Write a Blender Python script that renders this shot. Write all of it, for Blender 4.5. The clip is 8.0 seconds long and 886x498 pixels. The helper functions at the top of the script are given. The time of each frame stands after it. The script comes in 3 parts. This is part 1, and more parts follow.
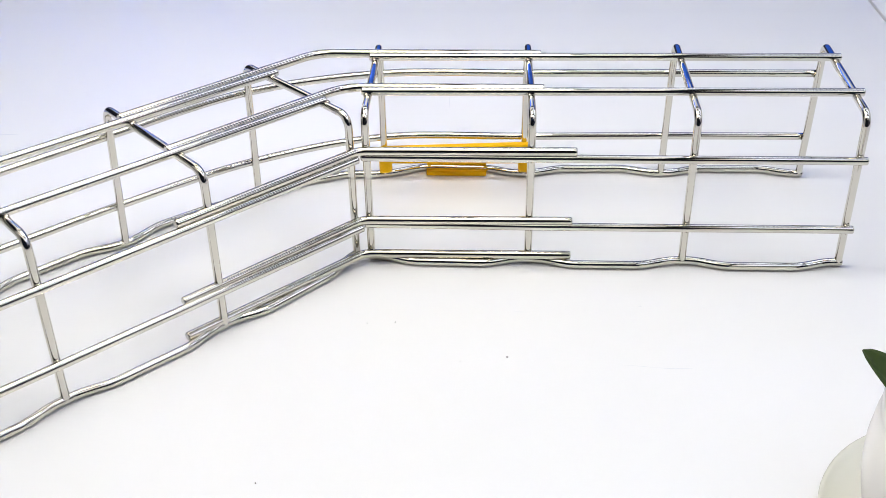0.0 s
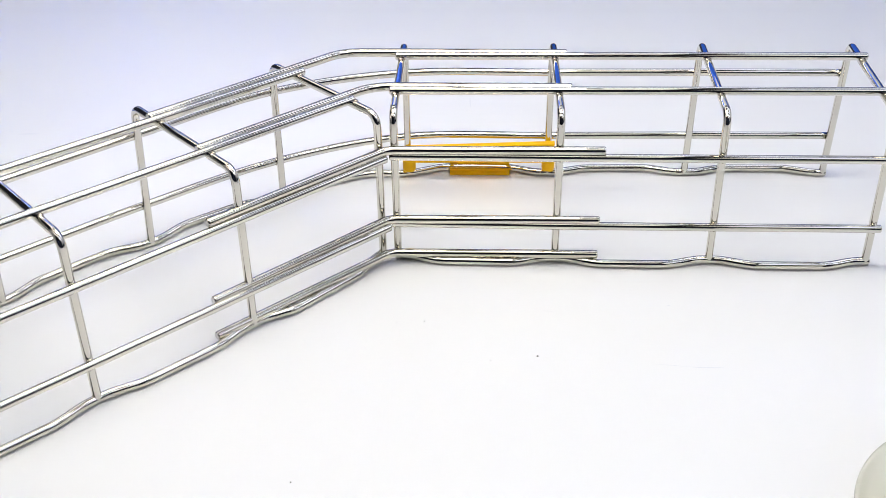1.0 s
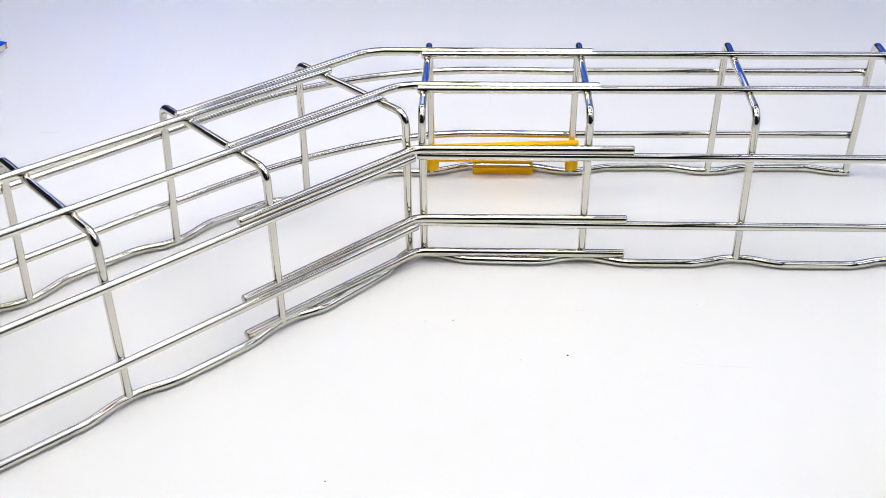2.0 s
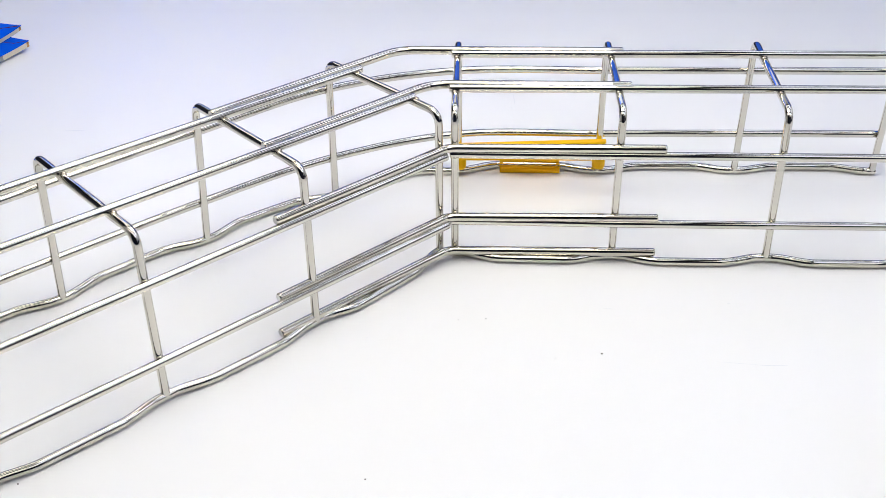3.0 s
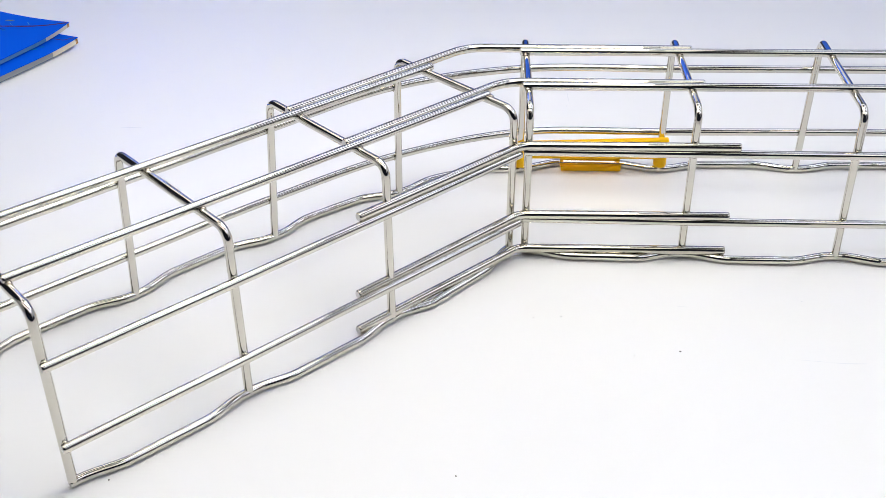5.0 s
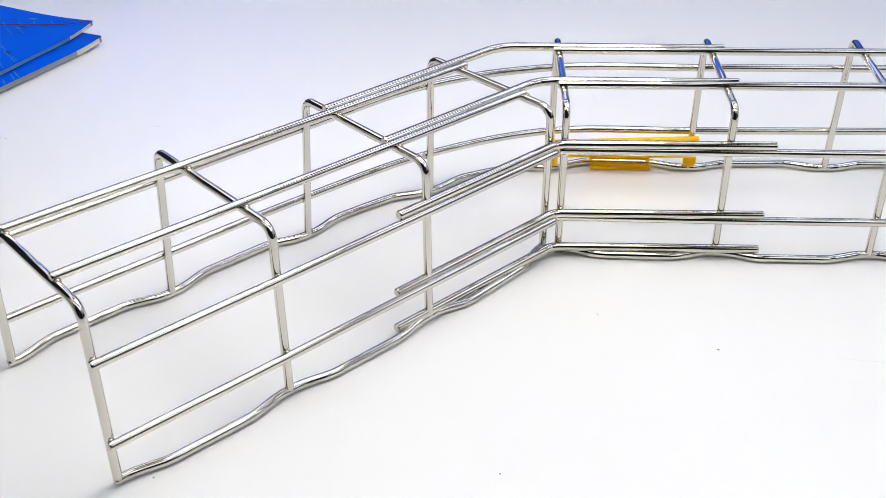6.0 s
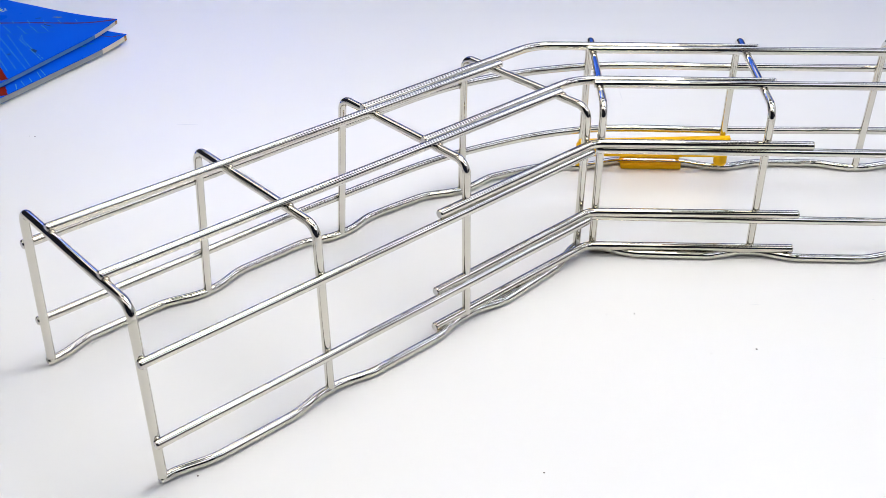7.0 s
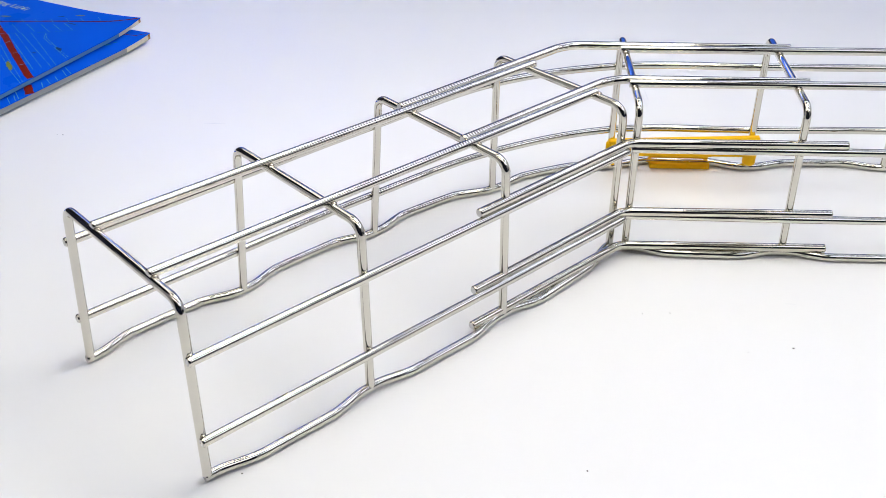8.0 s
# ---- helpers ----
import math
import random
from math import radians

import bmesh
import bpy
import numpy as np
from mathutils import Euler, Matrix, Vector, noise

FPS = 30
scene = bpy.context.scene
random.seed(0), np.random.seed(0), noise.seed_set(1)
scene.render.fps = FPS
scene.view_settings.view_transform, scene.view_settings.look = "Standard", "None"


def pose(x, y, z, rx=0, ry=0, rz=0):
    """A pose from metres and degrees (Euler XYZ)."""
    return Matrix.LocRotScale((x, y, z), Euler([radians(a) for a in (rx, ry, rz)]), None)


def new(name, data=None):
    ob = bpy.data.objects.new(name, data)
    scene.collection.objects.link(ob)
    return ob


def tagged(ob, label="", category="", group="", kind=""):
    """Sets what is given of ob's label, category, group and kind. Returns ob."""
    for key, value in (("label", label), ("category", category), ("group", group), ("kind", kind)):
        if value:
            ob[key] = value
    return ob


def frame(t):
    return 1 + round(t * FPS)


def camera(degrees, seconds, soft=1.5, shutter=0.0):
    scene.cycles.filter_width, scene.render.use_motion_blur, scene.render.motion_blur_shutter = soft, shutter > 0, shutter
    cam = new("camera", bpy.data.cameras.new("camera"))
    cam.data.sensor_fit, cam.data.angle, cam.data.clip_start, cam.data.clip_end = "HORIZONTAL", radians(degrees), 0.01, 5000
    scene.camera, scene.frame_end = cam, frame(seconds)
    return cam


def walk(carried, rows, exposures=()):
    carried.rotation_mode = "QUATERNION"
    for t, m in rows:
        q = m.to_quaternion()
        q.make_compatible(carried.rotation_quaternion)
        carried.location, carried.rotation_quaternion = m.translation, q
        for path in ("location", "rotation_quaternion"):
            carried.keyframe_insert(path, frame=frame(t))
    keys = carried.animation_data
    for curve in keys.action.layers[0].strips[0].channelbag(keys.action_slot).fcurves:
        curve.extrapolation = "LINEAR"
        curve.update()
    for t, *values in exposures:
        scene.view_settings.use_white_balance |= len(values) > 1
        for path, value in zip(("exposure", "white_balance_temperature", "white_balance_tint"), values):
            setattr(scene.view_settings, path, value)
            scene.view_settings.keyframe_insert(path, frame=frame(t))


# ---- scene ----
cam = camera(43.178, 8.0, soft=0.5)
ROWS = [
    (0, 0.07228, -0.60554, 0.39669, 57.3441, 0.6307, 2.0650),
    (0.5, 0.06314, -0.60584, 0.39647, 57.3538, 0.5996, 2.0300),
    (1, 0.05395, -0.60641, 0.39609, 57.3664, 0.5893, 1.9838),
    (1.5, 0.04489, -0.60636, 0.39595, 57.3497, 0.5157, 1.9368),
    (3, 0.01536, -0.60834, 0.39708, 57.2260, 0.4171, 1.9088),
    (3.5, 0.00412, -0.60909, 0.39663, 57.2555, 0.2667, 1.8656),
    (4, -0.00832, -0.61000, 0.39658, 57.2576, 0.1921, 1.8825),
    (4.5, -0.02010, -0.61039, 0.39674, 57.2032, 0.1942, 1.8730),
    (6, -0.05469, -0.61272, 0.39631, 57.1814, 0.0958, 1.7902),
    (6.5, -0.06556, -0.61341, 0.39653, 57.1465, 0.0734, 1.8117),
    (7, -0.07670, -0.61365, 0.39662, 57.1156, 0.0249, 1.8487),
    (7.5, -0.08820, -0.61455, 0.39627, 57.1257, -0.1278, 1.8119),
    (8, -0.10000, -0.61579, 0.39673, 57.1120, -0.1626, 1.8016),
]
walk(cam, [(t, pose(*row)) for t, *row in ROWS])

# ---- light ----
world = bpy.data.worlds.new("world")
scene.world = world
world.use_nodes = True
world.node_tree.nodes["Background"].inputs[0].default_value = (0.75, 0.85, 1.0, 1)
world.node_tree.nodes["Background"].inputs[1].default_value = 0.05
scene.view_settings.exposure = -0.13
PANEL_STRENGTH = 1.8
NORTH_PANEL_STRENGTH = 1.7
PENDANT_STRENGTH = 16.0
ADDED_WALL_WASH_STRENGTH = 5.6
ADDED_FLOOR_WASH_STRENGTH = 5.0
EAST_PANEL_STRENGTH = 3.5

# ---- materials ----


def nodes_of(mat):
    return mat.node_tree.nodes, mat.node_tree.links


def surface(name, color, rough=0.5, metal=0.0, grain=0.0, grain_scale=200.0, stain=0.0, stain_scale=8.0, stain_color=None,
            bump=0.0, bump_scale=300.0, rough_var=0.0, ior=1.5, coat=0.0, stretch=(1, 1, 1), vary=0.0):
    """A principled surface with grain, stains, uneven gloss and fine relief."""
    mat = bpy.data.materials.new(name)
    mat.use_nodes = True
    n, l = nodes_of(mat)
    b = n["Principled BSDF"]
    b.inputs["Base Color"].default_value = (*color, 1)
    b.inputs["Roughness"].default_value = rough
    b.inputs["Metallic"].default_value = metal
    b.inputs["IOR"].default_value = ior
    b.inputs["Coat Weight"].default_value = coat
    co = n.new("ShaderNodeTexCoord")
    mp = n.new("ShaderNodeMapping")
    mp.inputs["Scale"].default_value = stretch
    l.new(co.outputs["Object"], mp.inputs["Vector"])

    def noise_at(scale, detail=4.0):
        t = n.new("ShaderNodeTexNoise")
        t.inputs["Scale"].default_value, t.inputs["Detail"].default_value = scale, detail
        l.new(mp.outputs["Vector"], t.inputs["Vector"])
        return t

    last = None

    def mix(fac_socket, low, high, other):
        nonlocal last
        r = n.new("ShaderNodeMapRange")
        r.inputs["From Min"].default_value, r.inputs["From Max"].default_value = low, high
        l.new(fac_socket, r.inputs["Value"])
        m = n.new("ShaderNodeMix")
        m.data_type = "RGBA"
        if last:
            l.new(last, m.inputs["A"])
        else:
            m.inputs["A"].default_value = (*color, 1)
        m.inputs["B"].default_value = (*other, 1)
        l.new(r.outputs["Result"], m.inputs["Factor"])
        last = m.outputs["Result"]

    if grain:
        mix(noise_at(grain_scale).outputs["Fac"], 0.35, 0.35 + 0.6 / max(grain, 0.05), tuple(c * (1 - grain) for c in color))
    if stain:
        sc = stain_color or tuple(c * (1 - stain) for c in color)
        mix(noise_at(stain_scale, 6).outputs["Fac"], 0.5, 0.5 + 0.4 / max(stain, 0.05), sc)
    if vary:
        mix(n.new("ShaderNodeObjectInfo").outputs["Random"], 0, 1 / vary, tuple(c * 0.8 for c in color))
    if last:
        l.new(last, b.inputs["Base Color"])
    if rough_var:
        r = n.new("ShaderNodeMapRange")
        r.inputs["From Min"].default_value, r.inputs["From Max"].default_value = 0.3, 0.7
        r.inputs["To Min"].default_value, r.inputs["To Max"].default_value = max(rough - rough_var, 0.02), rough + rough_var
        l.new(noise_at(stain_scale * 2.3).outputs["Fac"], r.inputs["Value"])
        l.new(r.outputs["Result"], b.inputs["Roughness"])
    if bump:
        bp = n.new("ShaderNodeBump")
        bp.inputs["Strength"].default_value, bp.inputs["Distance"].default_value = bump, 0.0006
        l.new(noise_at(bump_scale).outputs["Fac"], bp.inputs["Height"])
        l.new(bp.outputs["Normal"], b.inputs["Normal"])
    return mat


def glow(name, color, strength):
    mat = bpy.data.materials.new(name)
    mat.use_nodes = True
    b = mat.node_tree.nodes["Principled BSDF"]
    b.inputs["Base Color"].default_value = (0.9, 0.9, 0.9, 1)
    b.inputs["Emission Color"].default_value = (*color, 1)
    b.inputs["Emission Strength"].default_value = strength
    return mat


STEEL = surface("polished_steel", (0.69, 0.665, 0.59), 0.022, 1.0, grain=0.12, grain_scale=900, stain=0.15, stain_scale=35,
                bump=0.012, bump_scale=500, rough_var=0.01)
STEEL_ROD = surface("drawn_steel_rod", (0.70, 0.668, 0.575), 0.03, 1.0, grain=0.12, grain_scale=900, stain=0.32, stain_scale=26,
                    stain_color=(0.50, 0.38, 0.24), bump=0.02, bump_scale=500, rough_var=0.015)
WELD = surface("weld_bead_steel", (0.42, 0.38, 0.31), 0.22, 1.0, grain=0.3, grain_scale=700, bump=0.3, bump_scale=600)
CUT_STEEL = surface("cut_steel_end", (0.62, 0.61, 0.59), 0.35, 1.0, grain=0.2, grain_scale=1500, bump=0.3, bump_scale=1200)
TABLE_WHITE = surface("white_laminate", (0.81, 0.808, 0.802), 0.29, ior=1.72, bump=0.015, bump_scale=90, stain=0.02, stain_scale=5, stain_color=(0.80, 0.795, 0.79))
TABLE_EDGE = surface("grey_edge_band", (0.30, 0.30, 0.32), 0.5, grain=0.1)
YELLOW = surface("yellow_plastic", (0.98, 0.545, 0.002), 0.5, ior=1.3, grain=0.03, grain_scale=400, stain=0.04, stain_scale=60,
                 bump=0.08, bump_scale=700, rough_var=0.06)
CERAMIC = surface("white_glazed_ceramic", (0.62, 0.62, 0.54), 0.22, stain=0.06, stain_scale=20, bump=0.02, bump_scale=60)
POT_WHITE = surface("cream_glazed_ceramic", (0.93, 0.91, 0.86), 0.25, stain=0.04, stain_scale=25, bump=0.03, bump_scale=60)
WALL_BLUE = surface("blue_wall_paint", (0.004, 0.085, 0.60), 0.6, grain=0.1, grain_scale=40, stain=0.2, stain_scale=1.5)
WALL_DARK = surface("dark_navy_wall_paint", (0.012, 0.014, 0.028), 0.7, grain=0.1, grain_scale=40, stain=0.2, stain_scale=1.5)
WALL_PALE = surface("white_wall_paint", (0.8, 0.79, 0.76), 0.7, grain=0.05, grain_scale=40, stain=0.1, stain_scale=1.5)
CEILING_DARK = surface("dark_ceiling_board", (0.035, 0.035, 0.036), 0.8, grain=0.05, grain_scale=60)
FLOOR_GREY = surface("dark_grey_vinyl_floor", (0.07, 0.07, 0.075), 0.4, grain=0.15, grain_scale=50, stain=0.15, stain_scale=3)
LAMP_FRAME = surface("white_lamp_frame", (0.8, 0.8, 0.8), 0.4)
PENDANT_GLOW = glow("pendant_diffuser", (1.03, 0.985, 0.905), PENDANT_STRENGTH)
LAMP_GLOW = glow("lamp_diffuser", (1.0, 0.98, 0.925), PANEL_STRENGTH)
# Added so that the east wall shows bright in the left rods.
EAST_GLOW = glow("bright_lamp_diffuser", (0.85, 0.925, 1.18), EAST_PANEL_STRENGTH)
NORTH_GLOW = glow("warm_lamp_diffuser", (0.97, 0.955, 0.94), NORTH_PANEL_STRENGTH)
# Bluish panels, added to tint the right of the table.
COOL_GLOW = glow("cool_lamp_diffuser", (0.83, 0.905, 1.20), 2.25)
# Unseen lamps, added so that the table picks up more blue from the wall.
ADDED_WASH_GLOW = glow("added_wall_wash", (0.93, 0.97, 1.0), ADDED_WALL_WASH_STRENGTH)
ADDED_WASH_GLOW_STRONG = glow("bright_added_wall_wash", (0.93, 0.97, 1.0), ADDED_WALL_WASH_STRENGTH * 15.0)
ADDED_FLOOR_GLOW = glow("added_floor_wash", (0.93, 0.97, 1.0), ADDED_FLOOR_WASH_STRENGTH)
ADDED_FLOOR_GLOW_STRONG = glow("bright_added_floor_wash", (0.93, 0.97, 1.0), ADDED_FLOOR_WASH_STRENGTH * 3.0)
CRUMB = surface("dark_crumb", (0.06, 0.05, 0.05), 0.8, grain=0.3)

# ---- mesh helpers ----


def mesh_object(name, verts, faces, materials, parent=None, label="", smooth=True, slots=None):
    me = bpy.data.meshes.new(name)
    me.from_pydata([tuple(v) for v in verts], [], faces)
    for m in materials if isinstance(materials, (list, tuple)) else [materials]:
        me.materials.append(m)
    me.polygons.foreach_set("use_smooth", [smooth] * len(faces))
    if slots:
        me.polygons.foreach_set("material_index", slots)
    me.update()
    ob = new(name, me)
    ob.parent = parent
    if label:
        ob["label"] = label
    return ob


def part(name, bm, material, parent=None, label="", smooth=False):
    """A bmesh as one mesh object under a thing or a part."""
    me = bpy.data.meshes.new(name)
    bmesh.ops.recalc_face_normals(bm, faces=bm.faces)
    bm.to_mesh(me)
    bm.free()
    me.materials.append(material)
    me.polygons.foreach_set("use_smooth", [smooth] * len(me.polygons))
    ob = new(name, me)
    ob.parent = parent
    if label:
        ob["label"] = label
    return ob


def box(x0, y0, z0, x1, y1, z1, bevel=0.0, segments=2):
    bm = bmesh.new()
    bmesh.ops.create_cube(bm, size=1)
    for v in bm.verts:
        v.co = Vector((x0 + (v.co.x + 0.5) * (x1 - x0), y0 + (v.co.y + 0.5) * (y1 - y0), z0 + (v.co.z + 0.5) * (z1 - z0)))
    if bevel:
        bmesh.ops.bevel(bm, geom=bm.edges[:], offset=bevel, segments=segments, affect="EDGES", profile=0.5)
    return bm


def thing(name, label, category, group="", kind="", at=(0, 0, 0)):
    ob = new(name)
    ob.location = at
    ob.empty_display_size = 0.02
    return tagged(ob, label, category, group, kind)


def fillet(points, radius, step=6):
    """Rounds the corners of a polyline with arcs; step in degrees. radius: one for all, or one for each inner corner."""
    pts = [Vector(p) for p in points]
    radii = radius if isinstance(radius, (list, tuple)) else [radius] * (len(pts) - 2)
    out = [pts[0]]
    for p, a, b, r in zip(pts[1:-1], pts[:-2], pts[2:], radii):
        u, w = (a - p).normalized(), (b - p).normalized()
        turn = math.pi - u.angle(w)
        if turn < 0.02 or r <= 0:
            out.append(p)
            continue
        t = r * math.tan(turn / 2)
        centre = p + (u + w).normalized() * (r / math.cos(turn / 2))
        s, e = p + u * t - centre, p + w * t - centre
        axis = s.cross(e).normalized()
        n = max(2, int(math.degrees(turn) / step))
        for i in range(n + 1):
            out.append(centre + Matrix.Rotation(turn * i / n, 3, axis) @ s)
    out.append(pts[-1])
    return out


def tube(points, r, ring=14, chamfer=0.0006):
    """Vertices and faces of a round bar swept along points, with slightly chamfered cut ends; slots: 0 the bar, 1 the cut ends."""
    pts = [Vector(p) for p in points]
    tang = []
    for i in range(len(pts)):
        a, b = pts[max(i - 1, 0)], pts[min(i + 1, len(pts) - 1)]
        tang.append((b - a).normalized())
    ref = Vector((0, 0, 1)) if abs(tang[0].z) < 0.9 else Vector((1, 0, 0))
    nrm = (ref - tang[0] * ref.dot(tang[0])).normalized()
    frames = []
    for i, p in enumerate(pts):
        if i:
            nrm = tang[i - 1].rotation_difference(tang[i]) @ nrm
            nrm = (nrm - tang[i] * nrm.dot(tang[i])).normalized()
        frames.append(nrm)
    rings = [(pts[0], tang[0], frames[0], r - chamfer), (pts[0] + tang[0] * chamfer, tang[0], frames[0], r),
             (pts[0] + tang[0] * chamfer * 2, tang[0], frames[0], r)]
    rings += [(p, t, f, r) for p, t, f in zip(pts[1:-1], tang[1:-1], frames[1:-1])]
    rings += [(pts[-1] - tang[-1] * chamfer * 2, tang[-1], frames[-1], r), (pts[-1] - tang[-1] * chamfer, tang[-1], frames[-1], r), (pts[-1], tang[-1], frames[-1], r - chamfer)]
    verts, faces, slots = [], [], []
    for p, t, f, q in rings:
        g = t.cross(f)
        for k in range(ring):
            a = 2 * math.pi * k / ring
            verts.append(p + (f * math.cos(a) + g * math.sin(a)) * q)
    for i in range(len(rings) - 1):
        for k in range(ring):
            k2 = (k + 1) % ring
            faces.append((i * ring + k, i * ring + k2, (i + 1) * ring + k2, (i + 1) * ring + k))
            slots.append(0)
    for base, flip in ((0, True), ((len(rings) - 1) * ring, False)):
        loop = list(range(base, base + ring))
        start = len(verts)
        verts += [verts[i].copy() for i in loop]
        cap = list(range(start, start + ring))
        faces.append(tuple(reversed(cap)) if flip else tuple(cap))
        slots.append(1)
    return verts, faces, slots


def bar(name, points, r, parent, material=None, label=""):
    verts, faces, slots = tube(points, r)
    return mesh_object(name, verts, faces, [material or STEEL, CUT_STEEL], parent, label, slots=slots)


def lathe(profile, steps=48):
    """A bmesh turned round z from (radius, height) pairs."""
    bm = bmesh.new()
    rows = []
    for rad, z in profile:
        if rad < 1e-6:
            rows.append([bm.verts.new((0, 0, z))])
        else:
            rows.append([bm.verts.new((rad * math.cos(2 * math.pi * k / steps), rad * math.sin(2 * math.pi * k / steps), z)) for k in range(steps)])
    for a, b in zip(rows, rows[1:]):
        for k in range(steps):
            k2 = (k + 1) % steps
            if len(a) == 1 and len(b) > 1:
                bm.faces.new((a[0], b[k], b[k2]))
            elif len(b) == 1 and len(a) > 1:
                bm.faces.new((a[k], b[0], a[k2]))
            elif len(a) > 1:
                bm.faces.new((a[k], b[k], b[k2], a[k2]))
    return bm


def smooth_step(x):
    x = min(max(x, 0.0), 1.0)
    return x * x * (3 - 2 * x)


# ---- the room that closes the place ----
FLOOR_Z, CEIL_Z = -0.75, 2.6
BLUE_TOP = 2.05
X0, X1, Y0, Y1 = -3.4, 3.8, -3.4, 4.0
for name, b, mat, label, cat in (
    ("floor", (X0, Y0, FLOOR_Z - 0.1, X1, Y1, FLOOR_Z), FLOOR_GREY, "dark grey vinyl floor under the tables", "floor"),
    ("ceiling", (X0, Y0, CEIL_Z, X1, Y1, CEIL_Z + 0.1), CEILING_DARK, "plain dark grey ceiling with light panels", "ceiling"),
    ("wall_north", (X0, Y1, FLOOR_Z - 0.1, X1, Y1 + 0.12, CEIL_Z + 0.1), WALL_PALE, "plain white painted wall", "wall"),
    ("wall_south", (X0, Y0 - 0.12, FLOOR_Z - 0.1, X1, Y0, CEIL_Z + 0.1), WALL_DARK, "plain dark navy painted wall", "wall"),
    ("wall_west", (X0 - 0.12, Y0 - 0.12, FLOOR_Z - 0.1, X0, Y1 + 0.12, CEIL_Z + 0.1), WALL_PALE, "plain white painted wall", "wall"),
    ("wall_east", (X1, Y0 - 0.12, FLOOR_Z - 0.1, X1 + 0.12, Y1 + 0.12, CEIL_Z + 0.1), WALL_PALE, "plain white painted wall", "wall"),
):
    tagged(part(name, box(*b), mat), label, cat, kind="structure")
tagged(part("trim", box(X0 + 0.01, Y1 - 0.03, FLOOR_Z + 0.002, X1 - 0.01, Y1 - 0.002, BLUE_TOP), WALL_BLUE), "tall saturated blue wall panelling", "wall panel", kind="structure")
# Unseen dark boards, added only for the dark lines mirrored in the steel.
tagged(part("trim", box(X0 + 0.002, 0.28, FLOOR_Z + 0.002, X0 + 0.03, Y1 - 0.04, CEIL_Z - 0.002), WALL_DARK), "tall dark navy board, unseen, added for dark reflections in the cross wires", "wall panel", kind="structure")
tagged(part("trim", box(X0 + 0.04, Y1 - 0.06, FLOOR_Z + 0.002, -0.25, Y1 - 0.034, 1.2), WALL_DARK), "chest-high dark navy board by the blue wall, unseen, added for dark lines in the rods", "wainscot", kind="structure")
tagged(part("trim", box(-0.24, Y1 - 0.06, FLOOR_Z + 0.002, X1 - 0.04, Y1 - 0.034, 0.75), WALL_DARK), "low dark navy board by the blue wall, unseen, added for dark lines in the rods", "wainscot", kind="structure")
tagged(part("trim", box(X1 - 0.03, -2.9, FLOOR_Z + 0.002, X1 - 0.002, 0.2, 1.1), WALL_DARK), "chest-high dark navy board by the white wall, unseen, added for dark lines in the rods", "wainscot", kind="structure")
# Unseen screen, added to keep the wash lamps' light off the table.
tagged(part("valance", box(X0 + 0.01, 3.06, 2.08, X1 - 0.01, 3.12, CEIL_Z - 0.002), WALL_DARK), "unseen dark navy board added below the ceiling to screen the wash lamps", "valance", kind="structure")


def unseen_ceiling_light(x, y, w, d, light):
    lamp = thing("unseen_ceiling_light", "white framed flat light panel, unseen, added on the ceiling to light the place", "ceiling light", "ceiling lights", at=(x, y, CEIL_Z))
    bm = bmesh.new()
    for a, b, c, e in ((-w / 2, -d / 2, w / 2, -d / 2 + 0.03), (-w / 2, d / 2 - 0.03, w / 2, d / 2),
                       (-w / 2, -d / 2 + 0.03, -w / 2 + 0.03, d / 2 - 0.03), (w / 2 - 0.03, -d / 2 + 0.03, w / 2, d / 2 - 0.03)):
        q = box(a, b, -0.03, c, e, -0.001)
        me = bpy.data.meshes.new("tmp")
        q.to_mesh(me)
        q.free()
        bm.from_mesh(me)
        bpy.data.meshes.remove(me)
    part("frame", bm, LAMP_FRAME, lamp)
    part("diffuser", box(-w / 2 + 0.031, -d / 2 + 0.031, -0.022, w / 2 - 0.031, d / 2 - 0.031, -0.004), light, lamp)
    return lamp


